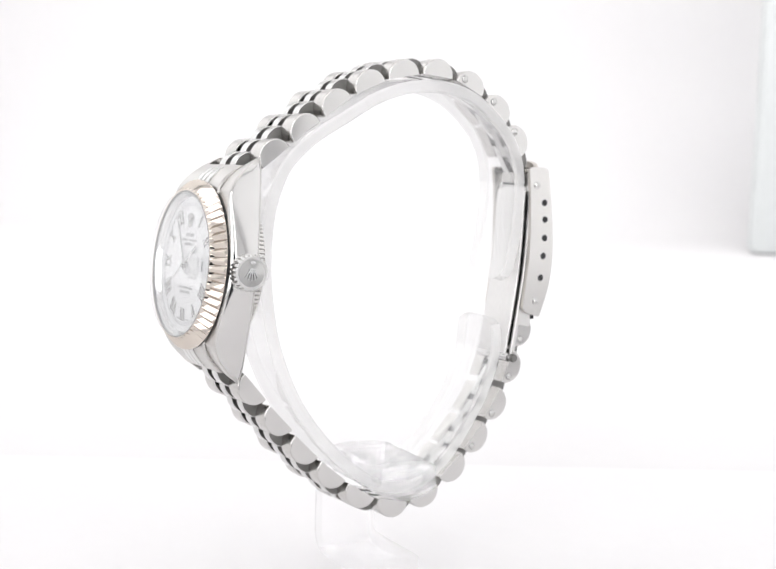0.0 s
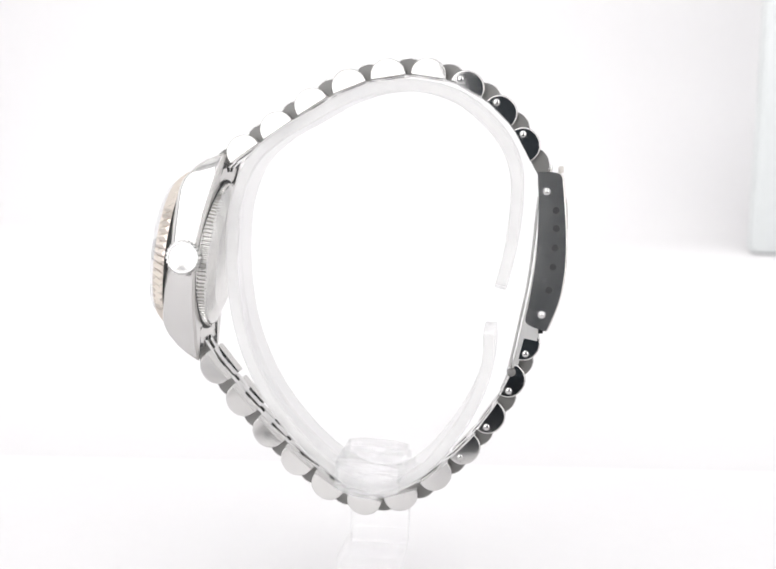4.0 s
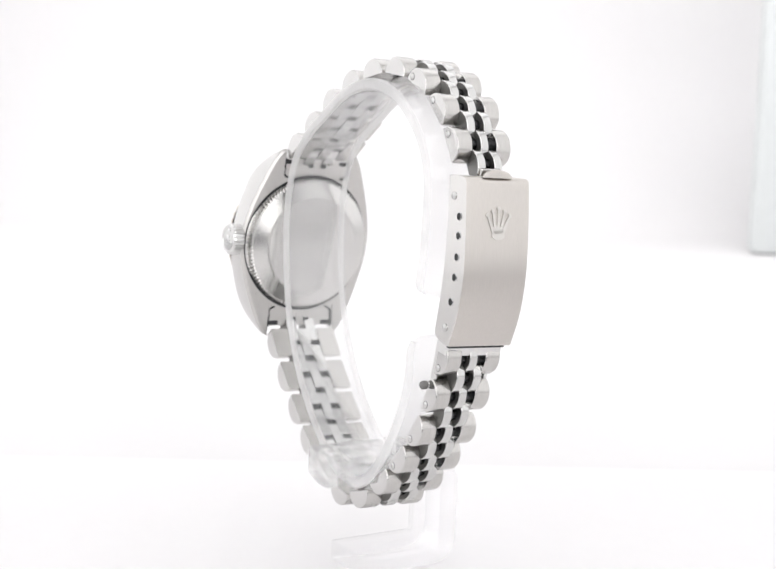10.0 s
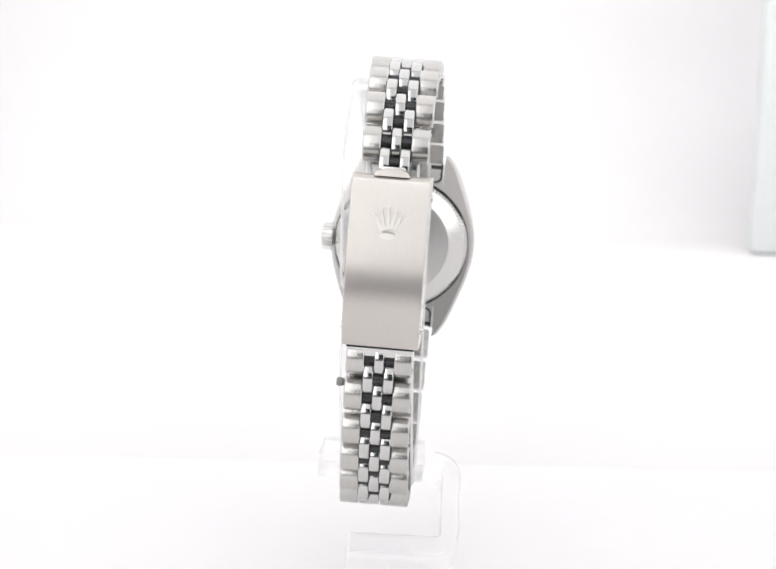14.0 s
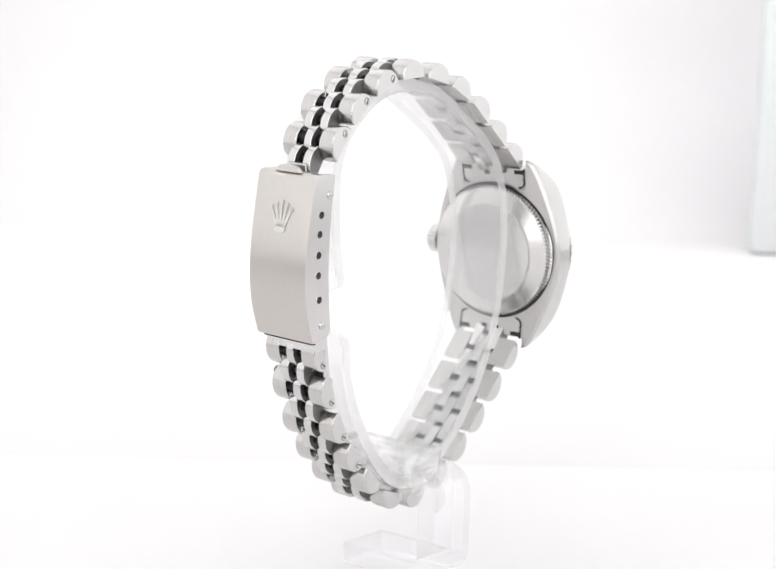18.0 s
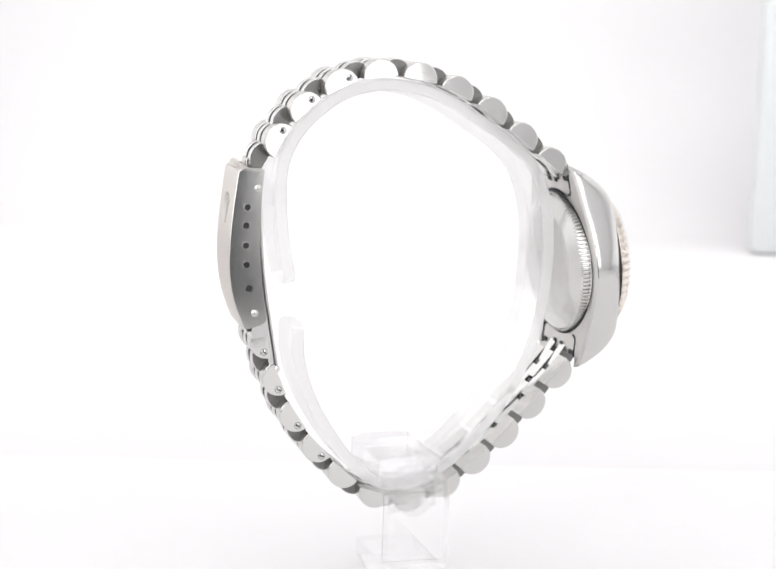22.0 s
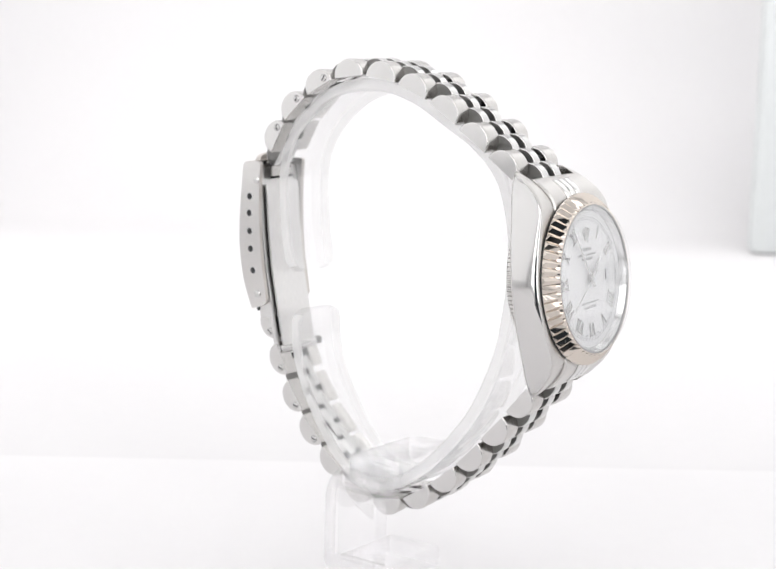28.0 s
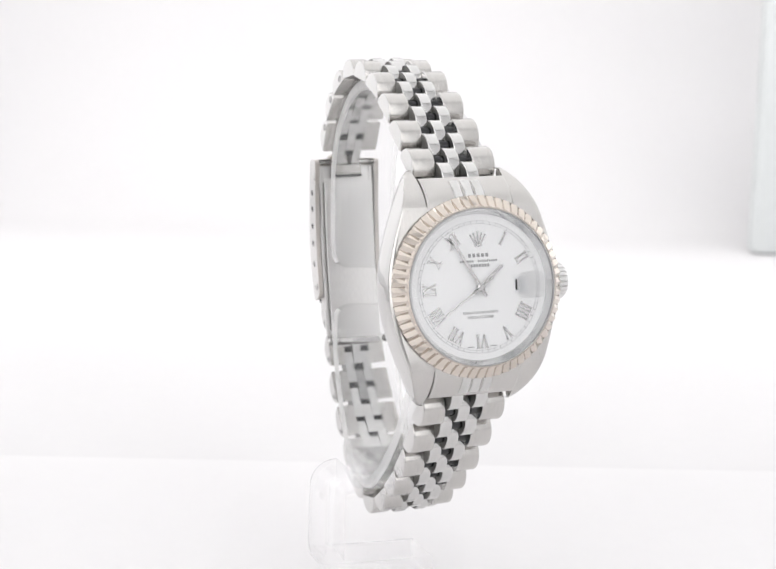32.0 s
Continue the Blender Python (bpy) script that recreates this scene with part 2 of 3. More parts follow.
structure("table", metre_box(-WIDE - 0.002, WIDE + 0.002, -0.4, -0.0, -0.03, -0.006), dark_table, "dark table top under the white paper", "table")
structure("floor_front", merge(metre_box(-WIDE, WEST - 0.04, -0.246, -0.1405, -0.0055, -0.0007), metre_box(EAST, WIDE, -0.246, -0.1405, -0.0055, -0.0007)), paper, "white paper strips beside the open slit", "paper")
structure("white_sheet", loft([[(x, y, z) for x, y in ((-0.2, -0.13), (0.2, -0.13), (0.2, 0.0735), (-0.2, 0.0575))] for z in (-0.0006, 0.0)]), board_white, "white sheet lying on the paper under the stand", "sheet")
panel = tagged(new("reflector_panel"), "pale grey plastic panel with rounded edges standing on white paper", "panel")
part("board", metre_box(0.190, 0.285, 0.52, 0.534, -0.0007, 0.19, 4), grey_plastic, panel)


# ---- the watch ----
watch = tagged(new("wristwatch"), "steel wristwatch with fluted gold bezel and closed five-row link bracelet", "wristwatch")

# Links from the case over the top to the clasp, and from the case under the bottom to the clasp: y, z, outward angle.
TOP = [(23.4, -9.68, 53), (18.25, -5.87, 54.5), (12.96, -2.06, 55.8), (7.26, 1.03, 67), (1.31, 2.84, 80), (-4.86, 3.12, 96.7),
       (-10.83, 1.4, 117), (-16.05, -2.22, 133), (-19.8, -7.02, 150.5)]
BOTTOM = [(26.74, -43.48, -40.3), (22.46, -48.51, -43.1), (18.08, -53.32, -45), (13.42, -57.6, -51.4), (8.42, -61.3, -58), (2.7, -63.45, -80),
          (-2.9, -62.5, -107), (-8.13, -58.94, -130.2), (-12.5, -54.52, -137.8), (-16.2, -49.44, -146.7), (-19.11, -43.56, -157), (-21.15, -37.68, -168)]
R_LINK = 2.78
H_LINK = 2.75


def mid_x(y):
    """The bracelet runs a little askew from clasp to case."""
    return 0.95 + (y + 25) / 60 * 0.75


bracelet_cache = {}


def link_mesh(kind, width):
    key = (kind, round(width, 2))
    if key not in bracelet_cache:
        if kind == "outer":
            bracelet_cache[key] = to_mesh("outer_link", half_round(width, R_LINK, H_LINK, 0.26), brushed)
            ends_in(bracelet_cache[key], blued)
        else:
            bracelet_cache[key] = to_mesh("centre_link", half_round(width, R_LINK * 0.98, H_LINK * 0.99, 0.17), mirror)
            # side faces coloured darker for the shade between neighbouring links
            ends_in(bracelet_cache[key], shaded, 0.9)
    return bracelet_cache[key]


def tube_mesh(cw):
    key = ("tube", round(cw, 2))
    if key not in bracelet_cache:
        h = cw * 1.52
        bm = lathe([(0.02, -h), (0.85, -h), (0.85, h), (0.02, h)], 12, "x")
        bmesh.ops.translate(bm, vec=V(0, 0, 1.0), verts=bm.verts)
        # tube coloured near-black so the link gaps look deeply shaded
        bracelet_cache[key] = to_mesh("hinge_tube", bm, gap_shade)
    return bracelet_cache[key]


def screw_head(parent, x_side, width, slot, y):
    bm = lathe([(0.01, 0), (0.5, 0), (0.5, 0.08), (0.36, 0.16), (0.01, 0.17)], 20, "x")
    m = pose(x_side * (width / 2 - 0.03) * MM, y * MM, 0.85 * MM, 0, 0, 0 if x_side > 0 else 180)
    head = part("pin_head", bm, polished, parent, "small round steel pin head", m)
    # darker ring painted for the shade of a groove round the head
    part("pin_seat", lathe([(0.5, 0.0), (0.58, 0.0), (0.58, 0.04), (0.5, 0.04)], 20, "x"), shaded, parent, "", m)
    if slot:
        # near-black bar painted for the shade in the slot
        bm = box(0.06, 0.185, -0.42, 0.42, -0.09, 0.09)
        part("slot", bm, dark, parent, "", m @ pose(0, 0, 0, 35, 0, 0))
    return head


def bracelet_run(rows, count, first_pins, name):
    n = len(rows)
    for i, (y, z, deg) in enumerate(rows):
        w = 12.7 - 3.1 * i / (n - 1)
        ow, cw = 0.277 * w, 0.147 * w
        x0 = mid_x(y)
        for side in (-1, 1):
            ob = part("outer_link", link_mesh("outer", ow), None, watch, "", frame_of(y, z, deg, x0 + side * (w - ow) / 2))
            if i >= n - first_pins:
                screw_head(ob, side, ow, side > 0, 1.5 if name == "top" else -1.5)
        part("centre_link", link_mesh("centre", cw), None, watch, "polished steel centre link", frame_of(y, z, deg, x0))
        part("hinge_tube", tube_mesh(cw), None, watch, "recessed hinge tube coloured near-black for shade between links", frame_of(y, z, deg, x0))
        if i + 1 < n:
            y2, z2, d2 = rows[i + 1]
            my, mz, md = (y + y2) / 2, (z + z2) / 2, deg + (((d2 - deg) + 180) % 360 - 180) / 2
            lift = math.dist((y, z), (y2, z2)) / 2 * math.tan(radians(abs(md - deg)) / 2) + 0.08
            my, mz = my + lift * math.cos(radians(md)), mz + lift * math.sin(radians(md))
            part("hinge_tube", tube_mesh(cw), None, watch, "recessed hinge tube coloured near-black for shade between links", frame_of(my, mz, md, mid_x(my)))
            for side in (-1, 1):
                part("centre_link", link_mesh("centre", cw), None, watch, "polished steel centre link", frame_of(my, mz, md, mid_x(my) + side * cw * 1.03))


bracelet_run(TOP, 9, 3, "top")
bracelet_run(BOTTOM, 12, 4, "bottom")
for y, z, deg in ((-21.5, -9.9, 150),):
    for side in (-1, 1):
        part("centre_link", link_mesh("centre", 0.147 * 9.6), None, watch, "polished steel centre link", frame_of(y, z, deg, mid_x(y) + side * 0.147 * 9.6 * 1.03))
    part("hinge_tube", tube_mesh(0.147 * 9.6), None, watch, "recessed hinge tube coloured near-black for shade between links", frame_of(y, z, deg, mid_x(y)))

# The case: x across, d along the dial's normal, s up along the dial.
CASE = Matrix.Translation(V(1.6, 29.4, -26.05)) @ pose(0, 0, 0, 6, 0, 0)


def case_half(s):
    """Half the width of the case outline at height s."""
    a = abs(s)
    return 7.85 + 5.05 * (1 - (math.sqrt(a * a + 64) - 8) / 10.38)


def case_front(s):
    a = abs(s)
    return 4.4 if a < 9.5 else 4.4 - 5.4 * ((a - 9.5) / 6.9) ** 2.1


def case_back(s):
    a = abs(s)
    return -0.25 - 1.35 * (a / 16) ** 1.6


def case_ring(s, inner, outer, sign):
    """One cross-section from inner to outer: flat back with a chamfer, upright polished side, crisp front edge."""
    f, b = case_front(s), case_back(s)
    r, c = 1.35 - 0.9 * min(1.0, abs(s) / 12), 0.55
    pts = [(inner, b), (outer - c, b), (outer - 0.12, b + 0.4), (outer, b + 0.6), (outer + 0.10, b + 0.6 + (f - r - b - 0.6) * 0.5), (outer, f - r)]
    pts += [(outer - r * (1 - math.cos(q)), f - r * (1 - math.sin(q))) for q in np.linspace(0.3, math.pi / 2, 6)]
    pts += [(inner, f)]
    return [V(sign * x, d, s) for x, d in pts]


def case_middle():
    rings = []
    for s in np.linspace(-11.2, 11.2, 25):
        right = case_ring(s, 0.0, case_half(s), 1)[1:-1]
        left = case_ring(s, 0.0, case_half(s), -1)[1:-1]
        rings.append(right + left[::-1])
    return loft(rings)


def lug(sign, up):
    ss = [11.2, 11.8, 12.4, 13, 13.6, 14.2, 14.8, 15.4, 15.9, 16.25, 16.45]
    cut = [0, 0, 0, 0, 0.02, 0.06, 0.14, 0.27, 0.45, 0.72, 1.1]
    return loft([case_ring(up * s, 6.5 + k * 0.3, case_half(s) - k, sign) for s, k in zip(ss, cut)])


BODY = CASE @ pose(0.2 * MM, 0, 0)
case_body = part("case", case_middle(), brushed_case, watch, "brushed steel case with polished sides", BODY, 28)
ends_in(case_body.data, blued, 0.7)
for sign in (-1, 1):
    for up in (-1, 1):
        ends_in(part("lug", lug(sign, up), brushed_case, watch, "tapering steel lug", BODY, 28).data, blued, 0.7)

# fluted bezel
FL = 60


def flute(k, r, h):
    """A V-shaped flute every eight steps, cut through the slope from the outer rim inwards."""
    tri = 1 - abs(2 * (k % 8) / 8 - 1)
    return (r, h - 0.6 * tri) if 11.1 < r < 12.57 and h > 5 else (r, h)


part("bezel", lathe([(10.8, 4.5), (12.3, 4.6), (12.55, 4.63), (12.58, 4.68), (12.56, 5.2), (12.4, 5.36), (11.9, 5.95), (11.2, 6.6), (11.0, 6.66), (10.8, 6.66)], FL * 8, "y", flute), gold, watch, "fluted white gold bezel", CASE, 18)
part("bezel_gasket", lathe([(9.0, 3.9), (12.2, 3.9), (12.45, 4.38), (12.45, 4.62), (9.0, 4.62)], 96), rubber, watch, "dark seam under the bezel", CASE)
rehaut_steel = grain(material("satin_steel", (0.80, 0.80, 0.80), 0.2, 1), 600, (1, 1, 1), 0, (0.12, 0.22), 0.02)
part("rehaut", lathe([(10.0, 4.7), (10.6, 4.7), (10.65, 4.75), (10.65, 6.4), (10.6, 6.4), (10.0, 5.6)], 120), rehaut_steel, watch, "polished steel ring round the dial", CASE)
part("crystal_gasket", lathe([(10.66, 6.3), (10.79, 6.3), (10.79, 6.66), (10.66, 6.66)], 120), ink_dark, watch, "thin grey seal between crystal and bezel", CASE)
dial = part("dial", lathe([(0.02, 4.4), (10.1, 4.4), (10.1, 4.75), (0.02, 4.75)], 96), dial_white, watch, "white lacquered dial", CASE @ pose(0, 0.7 * MM, 0))
glass = part("crystal", lathe([(0.02, 6.45), (10.64, 6.45), (10.64, 7.1), (10.4, 7.36), (10.25, 7.4), (0.02, 7.4)], 120), sapphire, watch, "flat clear sapphire crystal", CASE)
glass.visible_shadow = False


def dome(cx, cz, rx, rz, base, height, rings=7, steps=40):
    """A low lens on a rounded-square foot."""
    out = []
    for i in range(rings + 1):
        q = max(0.01, math.cos(i / rings * math.pi / 2))
        lift = height * math.sin(i / rings * math.pi / 2)
        ring = []
        for k in range(steps):
            a = 2 * math.pi * k / steps
            c, d = math.cos(a), math.sin(a)
            ring.append(V(cx + rx * q * math.copysign(abs(c) ** 0.55, c), base + lift, cz + rz * q * math.copysign(abs(d) ** 0.55, d)))
        out.append(ring)
    return loft(out)


cyc = dome(-6.9, 0, 2.15, 1.85, 7.402, 0.55)
lens = part("date_magnifier", cyc, lens_glass, glass, "small clear magnifying lens")
lens.visible_shadow = False

DIAL = Matrix(((-1, 0, 0, 0), (0, 0, 1, 0), (0, 1, 0, 0), (0, 0, 0, 1)))   # text plane: x to the reader's right, y up, z to the reader


def on_dial(u, v, h, turn=0):
    return Matrix.Translation(V(0, 4.75 + h, 0)) @ DIAL @ pose(u * MM, v * MM, 0, 0, 0, turn)


def text_part(name, body, size, m, mat, parent, label, squeeze=1.0, depth=0.10):
    cu = bpy.data.curves.new(name, "FONT")
    cu.body, cu.size, cu.align_x, cu.align_y = body, size * MM, "CENTER", "CENTER"
    cu.extrude, cu.bevel_depth, cu.resolution_u = depth * MM, 0.0, 2
    cu.offset = 0.012 * MM
    tmp = new(name, cu)
    me = bpy.data.meshes.new_from_object(tmp.evaluated_get(bpy.context.evaluated_depsgraph_get()))
    bpy.data.objects.remove(tmp)
    me.materials.clear()
    me.materials.append(mat)
    ob = new(name, me)
    ob.parent = parent
    ob.matrix_basis = m @ Matrix.Diagonal((squeeze, 1, 1, 1))
    return tagged(ob, label)


def stroke(u0, v0, u1, v1, w):
    """A flat bar of the width w from one point of the text plane to another, cut level at both ends."""
    ring = [(u0 - w / 2, v0), (u0 + w / 2, v0), (u1 + w / 2, v1), (u1 - w / 2, v1)]
    return loft([[V(u, v, h) for u, v in ring] for h in (0.0, 0.13)])


def numeral(mark, hour):
    """A roman numeral of thick and thin strokes with serifs, its head towards the rim."""
    wide = {"I": 0.62, "V": 1.25, "X": 1.2}
    total = sum(wide[c] for c in mark)
    k = min(1.0, 2.25 / total)
    half, u, bars = 0.9, -total / 2, []
    for c in mark:
        w = wide[c]
        a, b, mid = u + 0.22, u + w - 0.22, u + w / 2
        if c == "I":
            bars += [stroke(mid, -half, mid, half, 0.3)]
            ends = [(mid, -half), (mid, half)]
        elif c == "V":
            bars += [stroke(mid, -half, a, half, 0.3), stroke(mid, -half, b, half, 0.15)]
            ends = [(a, half), (b, half)]
        else:
            bars += [stroke(b, -half, a, half, 0.3), stroke(a, -half, b, half, 0.15)]
            ends = [(a, half), (b, half), (a, -half), (b, -half)]
        bars += [box(x - 0.26, x + 0.26, v - 0.05, v + 0.05, 0.0, 0.135) for x, v in ends]
        u += w
    a = radians(90 - 30 * hour)
    m = on_dial(7.45 * math.cos(a), 7.45 * math.sin(a), 0.0, -30 * hour) @ Matrix.Diagonal((k, 1, 1, 1))
    part("numeral", merge(*bars), silver, dial, "applied silver roman numeral", m)


for hour, mark in ((1, "I"), (2, "II"), (4, "IIII"), (5, "V"), (6, "VI"), (7, "VII"), (8, "VIII"), (9, "IX"), (10, "X"), (11, "XI")):
    numeral(mark, hour)

ring = [lathe([(8.66, 4.75), (8.70, 4.75), (8.70, 4.77), (8.66, 4.77)], 120), lathe([(9.04, 4.75), (9.08, 4.75), (9.08, 4.77), (9.04, 4.77)], 120)]
for k in range(60):
    b = box(-0.035, 0.035, 4.75, 4.772, 8.68, 9.06)
    bmesh.ops.rotate(b, cent=(0, 0, 0), matrix=Matrix.Rotation(2 * math.pi * k / 60, 3, "Y"), verts=b.verts)
    ring.append(b)
part("minute_track", merge(*ring), ink, dial, "fine grey printed minute track")


def emblem(h, fat=1.0):
    """A plain fan of five tapering rays with round tips on a small oval foot."""
    foot_ring = [(0.62 * h * math.cos(a), -0.95 * h + 0.26 * h * math.sin(a)) for a in np.linspace(0, 2 * math.pi, 21)[:-1]]
    bms = [loft([[V(x, y, z) for x, z in foot_ring] for y in (-0.1, 0.1)])]
    for k in range(-2, 3):
        top = (1.62 - 0.12 * abs(k)) * h
        ray = [(-0.13 * h * fat, 0.0), (0.13 * h * fat, 0.0), (0.05 * h * fat, top), (-0.05 * h * fat, top)]
        b = loft([[V(x, y, z) for x, z in ray] for y in (-0.1, 0.1)])
        tip = [(0.13 * h * fat * math.cos(a), top + 0.13 * h * math.sin(a)) for a in np.linspace(0, 2 * math.pi, 13)[:-1]]
        b = merge(b, loft([[V(x, y, z) for x, z in tip] for y in (-0.1, 0.1)]))
        bmesh.ops.rotate(b, cent=(0, 0, 0), matrix=Matrix.Rotation(radians(15 * k), 3, "Y"), verts=b.verts)
        bmesh.ops.translate(b, vec=V(0.2 * k * h, 0, -0.8 * h), verts=b.verts)
        bms.append(b)
    return merge(*bms)


part("emblem", emblem(1.0), silver, dial, "plain applied silver emblem", pose(0, 4.80 * MM, 6.7 * MM))


def print_bar(u, v, w, h):
    return part("print_bar", box(-w / 2, w / 2, 0, 0.02, -h / 2, h / 2), ink, dial, "", pose(-u * MM, 4.751 * MM, v * MM))


def letter_bars(u, v, w, h, count):
    """A line of writing as a row of small plain bars."""
    step = w / count
    for k in range(count):
        print_bar(u - w / 2 + step * (k + 0.5), v, step * 0.66, h)


letter_bars(0, 4.35, 3.2, 0.5, 5)
letter_bars(-1.75, 3.55, 2.1, 0.3, 6)
letter_bars(1.35, 3.55, 3.0, 0.3, 9)
letter_bars(0, 2.95, 3.3, 0.42, 8)
for line, v in (("SUPERLATIVE CHRONOMETER", -3.5), ("OFFICIALLY CERTIFIED", -4.15)):
    text_part("dial_print", line, 0.5, on_dial(0, v, 0.0), ink, dial, "fine grey printed writing", 0.78, 0.01)
print_bar(-1.7, -8.15, 0.9, 0.16)
print_bar(1.7, -8.15, 0.9, 0.16)
date_white = grain(material("date_disc_white", (0.72, 0.725, 0.74), 0.35), 500, (1, 1, 1), 0, (0.3, 0.4), 0.01)
part("date_frame", merge(box(-1.1, 1.1, 4.75, 4.82, 1.1, 1.25), box(-1.1, 1.1, 4.75, 4.82, -1.25, -1.1), box(-1.1, -0.95, 4.75, 4.82, -1.1, 1.1), box(0.95, 1.1, 4.75, 4.82, -1.1, 1.1)), dial_white, dial, "thin white frame of the date window", pose(-6.2 * MM, 0, 0))
part("date_disc", box(-0.95, 0.95, 4.75, 4.765, -1.1, 1.1), date_white, dial, "pale date disc in its window", pose(-6.2 * MM, 0, 0))
part("date_bar", box(-0.12, 0.16, 4.766, 4.772, -0.75, 0.75), dark, dial, "plain grey bar for the date", pose(-5.55 * MM, 0, 0))


def hand(name, deg, length, tail, w0, w1, h, label):
    ring0 = [(-w0, -tail), (w0, -tail), (w0, 0), (w1, length * 0.96), (0, length), (-w1, length * 0.96), (-w0, 0)]
    bm = loft([[V(-u, 4.75 + h + t, v) for u, v in ring0] for t in (0, 0.09)])
    return part(name, bm, silver, dial, label, Matrix.Rotation(radians(-deg), 4, "Y"))


hand("hour_hand", 50, 4.5, 1.2, 0.26, 0.2, 0.35, "slim silver hour hand")
hand("minute_hand", -31, 8.0, 1.5, 0.22, 0.14, 0.52, "slim silver minute hand")
hand("second_hand", -123, 7.2, 2.2, 0.09, 0.05, 0.7, "thin silver second hand")
part("hand_boss", lathe([(0.02, 4.8), (0.55, 4.8), (0.55, 5.5), (0.4, 5.62), (0.02, 5.62)], 24), silver, dial)

# case back with coin-edge flutes
back_steel = grain(material("polished_back_steel", (0.65, 0.64, 0.625), 0.25, 1), 600, (1, 1, 1), 0, (0.20, 0.25), 0.04)
FB = 112


def coin(k, r, h):
    return (r - (0.36 if k % 4 < 2 and 11.2 < r < 11.9 and h < -0.55 else 0), h)


part("case_back", lathe([(0.02, 0.1), (11.95, 0.1), (12.0, -0.1), (11.9, -0.4), (11.8, -0.5), (11.75, -0.6), (11.6, -1.65), (11.1, -1.85), (8.9, -2.62), (8.45, -2.7), (8.3, -2.7), (8.2, -2.66), (0.02, -2.8)], FB * 4, "y", coin), back_steel, watch, "screw-down steel case back with a coin edge", CASE, 25)


def groove(k, r, h):
    """Follows the slope of the case's back."""
    return (r, h + case_back(r * math.sin(2 * math.pi * k / 120)))


# flush near-black ring painted for the shade of a groove
part("back_ring", lathe([(11.6, 0.1), (12.1, 0.1), (12.07, -0.04), (11.6, -0.04)], 120, "y", groove), dark, watch, "dark groove round the case back", CASE)

# winding crown on the side away from the reader's left
KN = 24


def knurl(k, r, h):
    return (r - (0.24 if k % 6 < 2 and r > 2.3 else 0), h)


crown_steel = grain(material("crown_steel", (0.72, 0.715, 0.705), 0.2, 1), 600, (1, 1, 1), 0, (0.24, 0.34), 0.05)
crown = part("winding_crown", lathe([(0.02, 0.0), (1.5, 0.0), (1.5, 0.75), (2.35, 0.8), (2.5, 1.0), (2.5, 2.3), (2.38, 2.5), (2.2, 2.72), (2.0, 2.72), (1.92, 2.58), (1.85, 2.56), (0.02, 2.66)], KN * 6, "x", knurl), crown_steel, watch, "fluted steel winding crown",
             CASE @ pose(-11.5 * MM, 1.55 * MM, 0, 0, 0, 180) @ Matrix.Diagonal((1.05, 1.07, 1.07, 1)), 30)
em = emblem(0.78)
part("emblem", em, rehaut_steel, crown, "plain raised emblem", pose(2.7 * MM, 0, 0, 0, 0, 90) @ pose(0, 0, -0.25 * MM, 0, 180, 0))
part("crown_face", lathe([(0.02, 2.55), (1.84, 2.55), (1.84, 2.6), (0.02, 2.69)], 48, "x"), polished, crown, "mirror-polished end of the crown")
part("mark", lathe([(0.02, 2.6), (0.42, 2.6), (0.42, 2.72), (0.02, 2.74)], 24, "x"), rehaut_steel, crown, "small raised oval", pose(0, 0, 1.42 * MM) @ Matrix.Diagonal((1, 1, 0.5, 1)))


# end links between the lugs
def end_link(up):
    root_s = [9.8 + 5.4 * i / 12 for i in range(13)]
    front = [4.42 - 3.1 * max(0.0, (s - 10.8) / 4.4) ** 2.0 for s in root_s]
    back = [-0.55 - 0.9 * ((s - 9.8) / 5.4) if s < 14.9 else -0.2 for s in root_s]
    rings = []
    for s, f, b in zip(root_s, front, back):
        rings.append([V(-6.42, b, up * s), V(6.42, b, up * s), V(6.42, f - 0.25, up * s), V(6.17, f, up * s), V(-6.17, f, up * s), V(-6.42, f - 0.25, up * s)])
    ob = part("end_link", loft(rings), brushed_case, watch, "solid brushed end link between the lugs", BODY)
    rings = [[V(-2.4, f - 0.4, up * s), V(2.4, f - 0.4, up * s), V(2.4, f + 0.03, up * s), V(-2.4, f + 0.03, up * s)] for s, f in zip(root_s[:-1], front)]
    part("strip_bed", loft(rings), brushed_case, ob, "dark gaps between the strips")
    for k in (-1, 0, 1):
        rings = []
        for s, f in zip(root_s[:-1], front):
            w, x = 0.68, k * 1.62
            rings.append([V(x - w, f - 0.4, up * s), V(x + w, f - 0.4, up * s), V(x + w, f + 0.16, up * s), V(x + w - 0.14, f + 0.3, up * s), V(x - w + 0.14, f + 0.3, up * s), V(x - w, f + 0.16, up * s)])
        part("centre_strip", loft(rings), mirror, ob, "polished raised strip")
    return ob


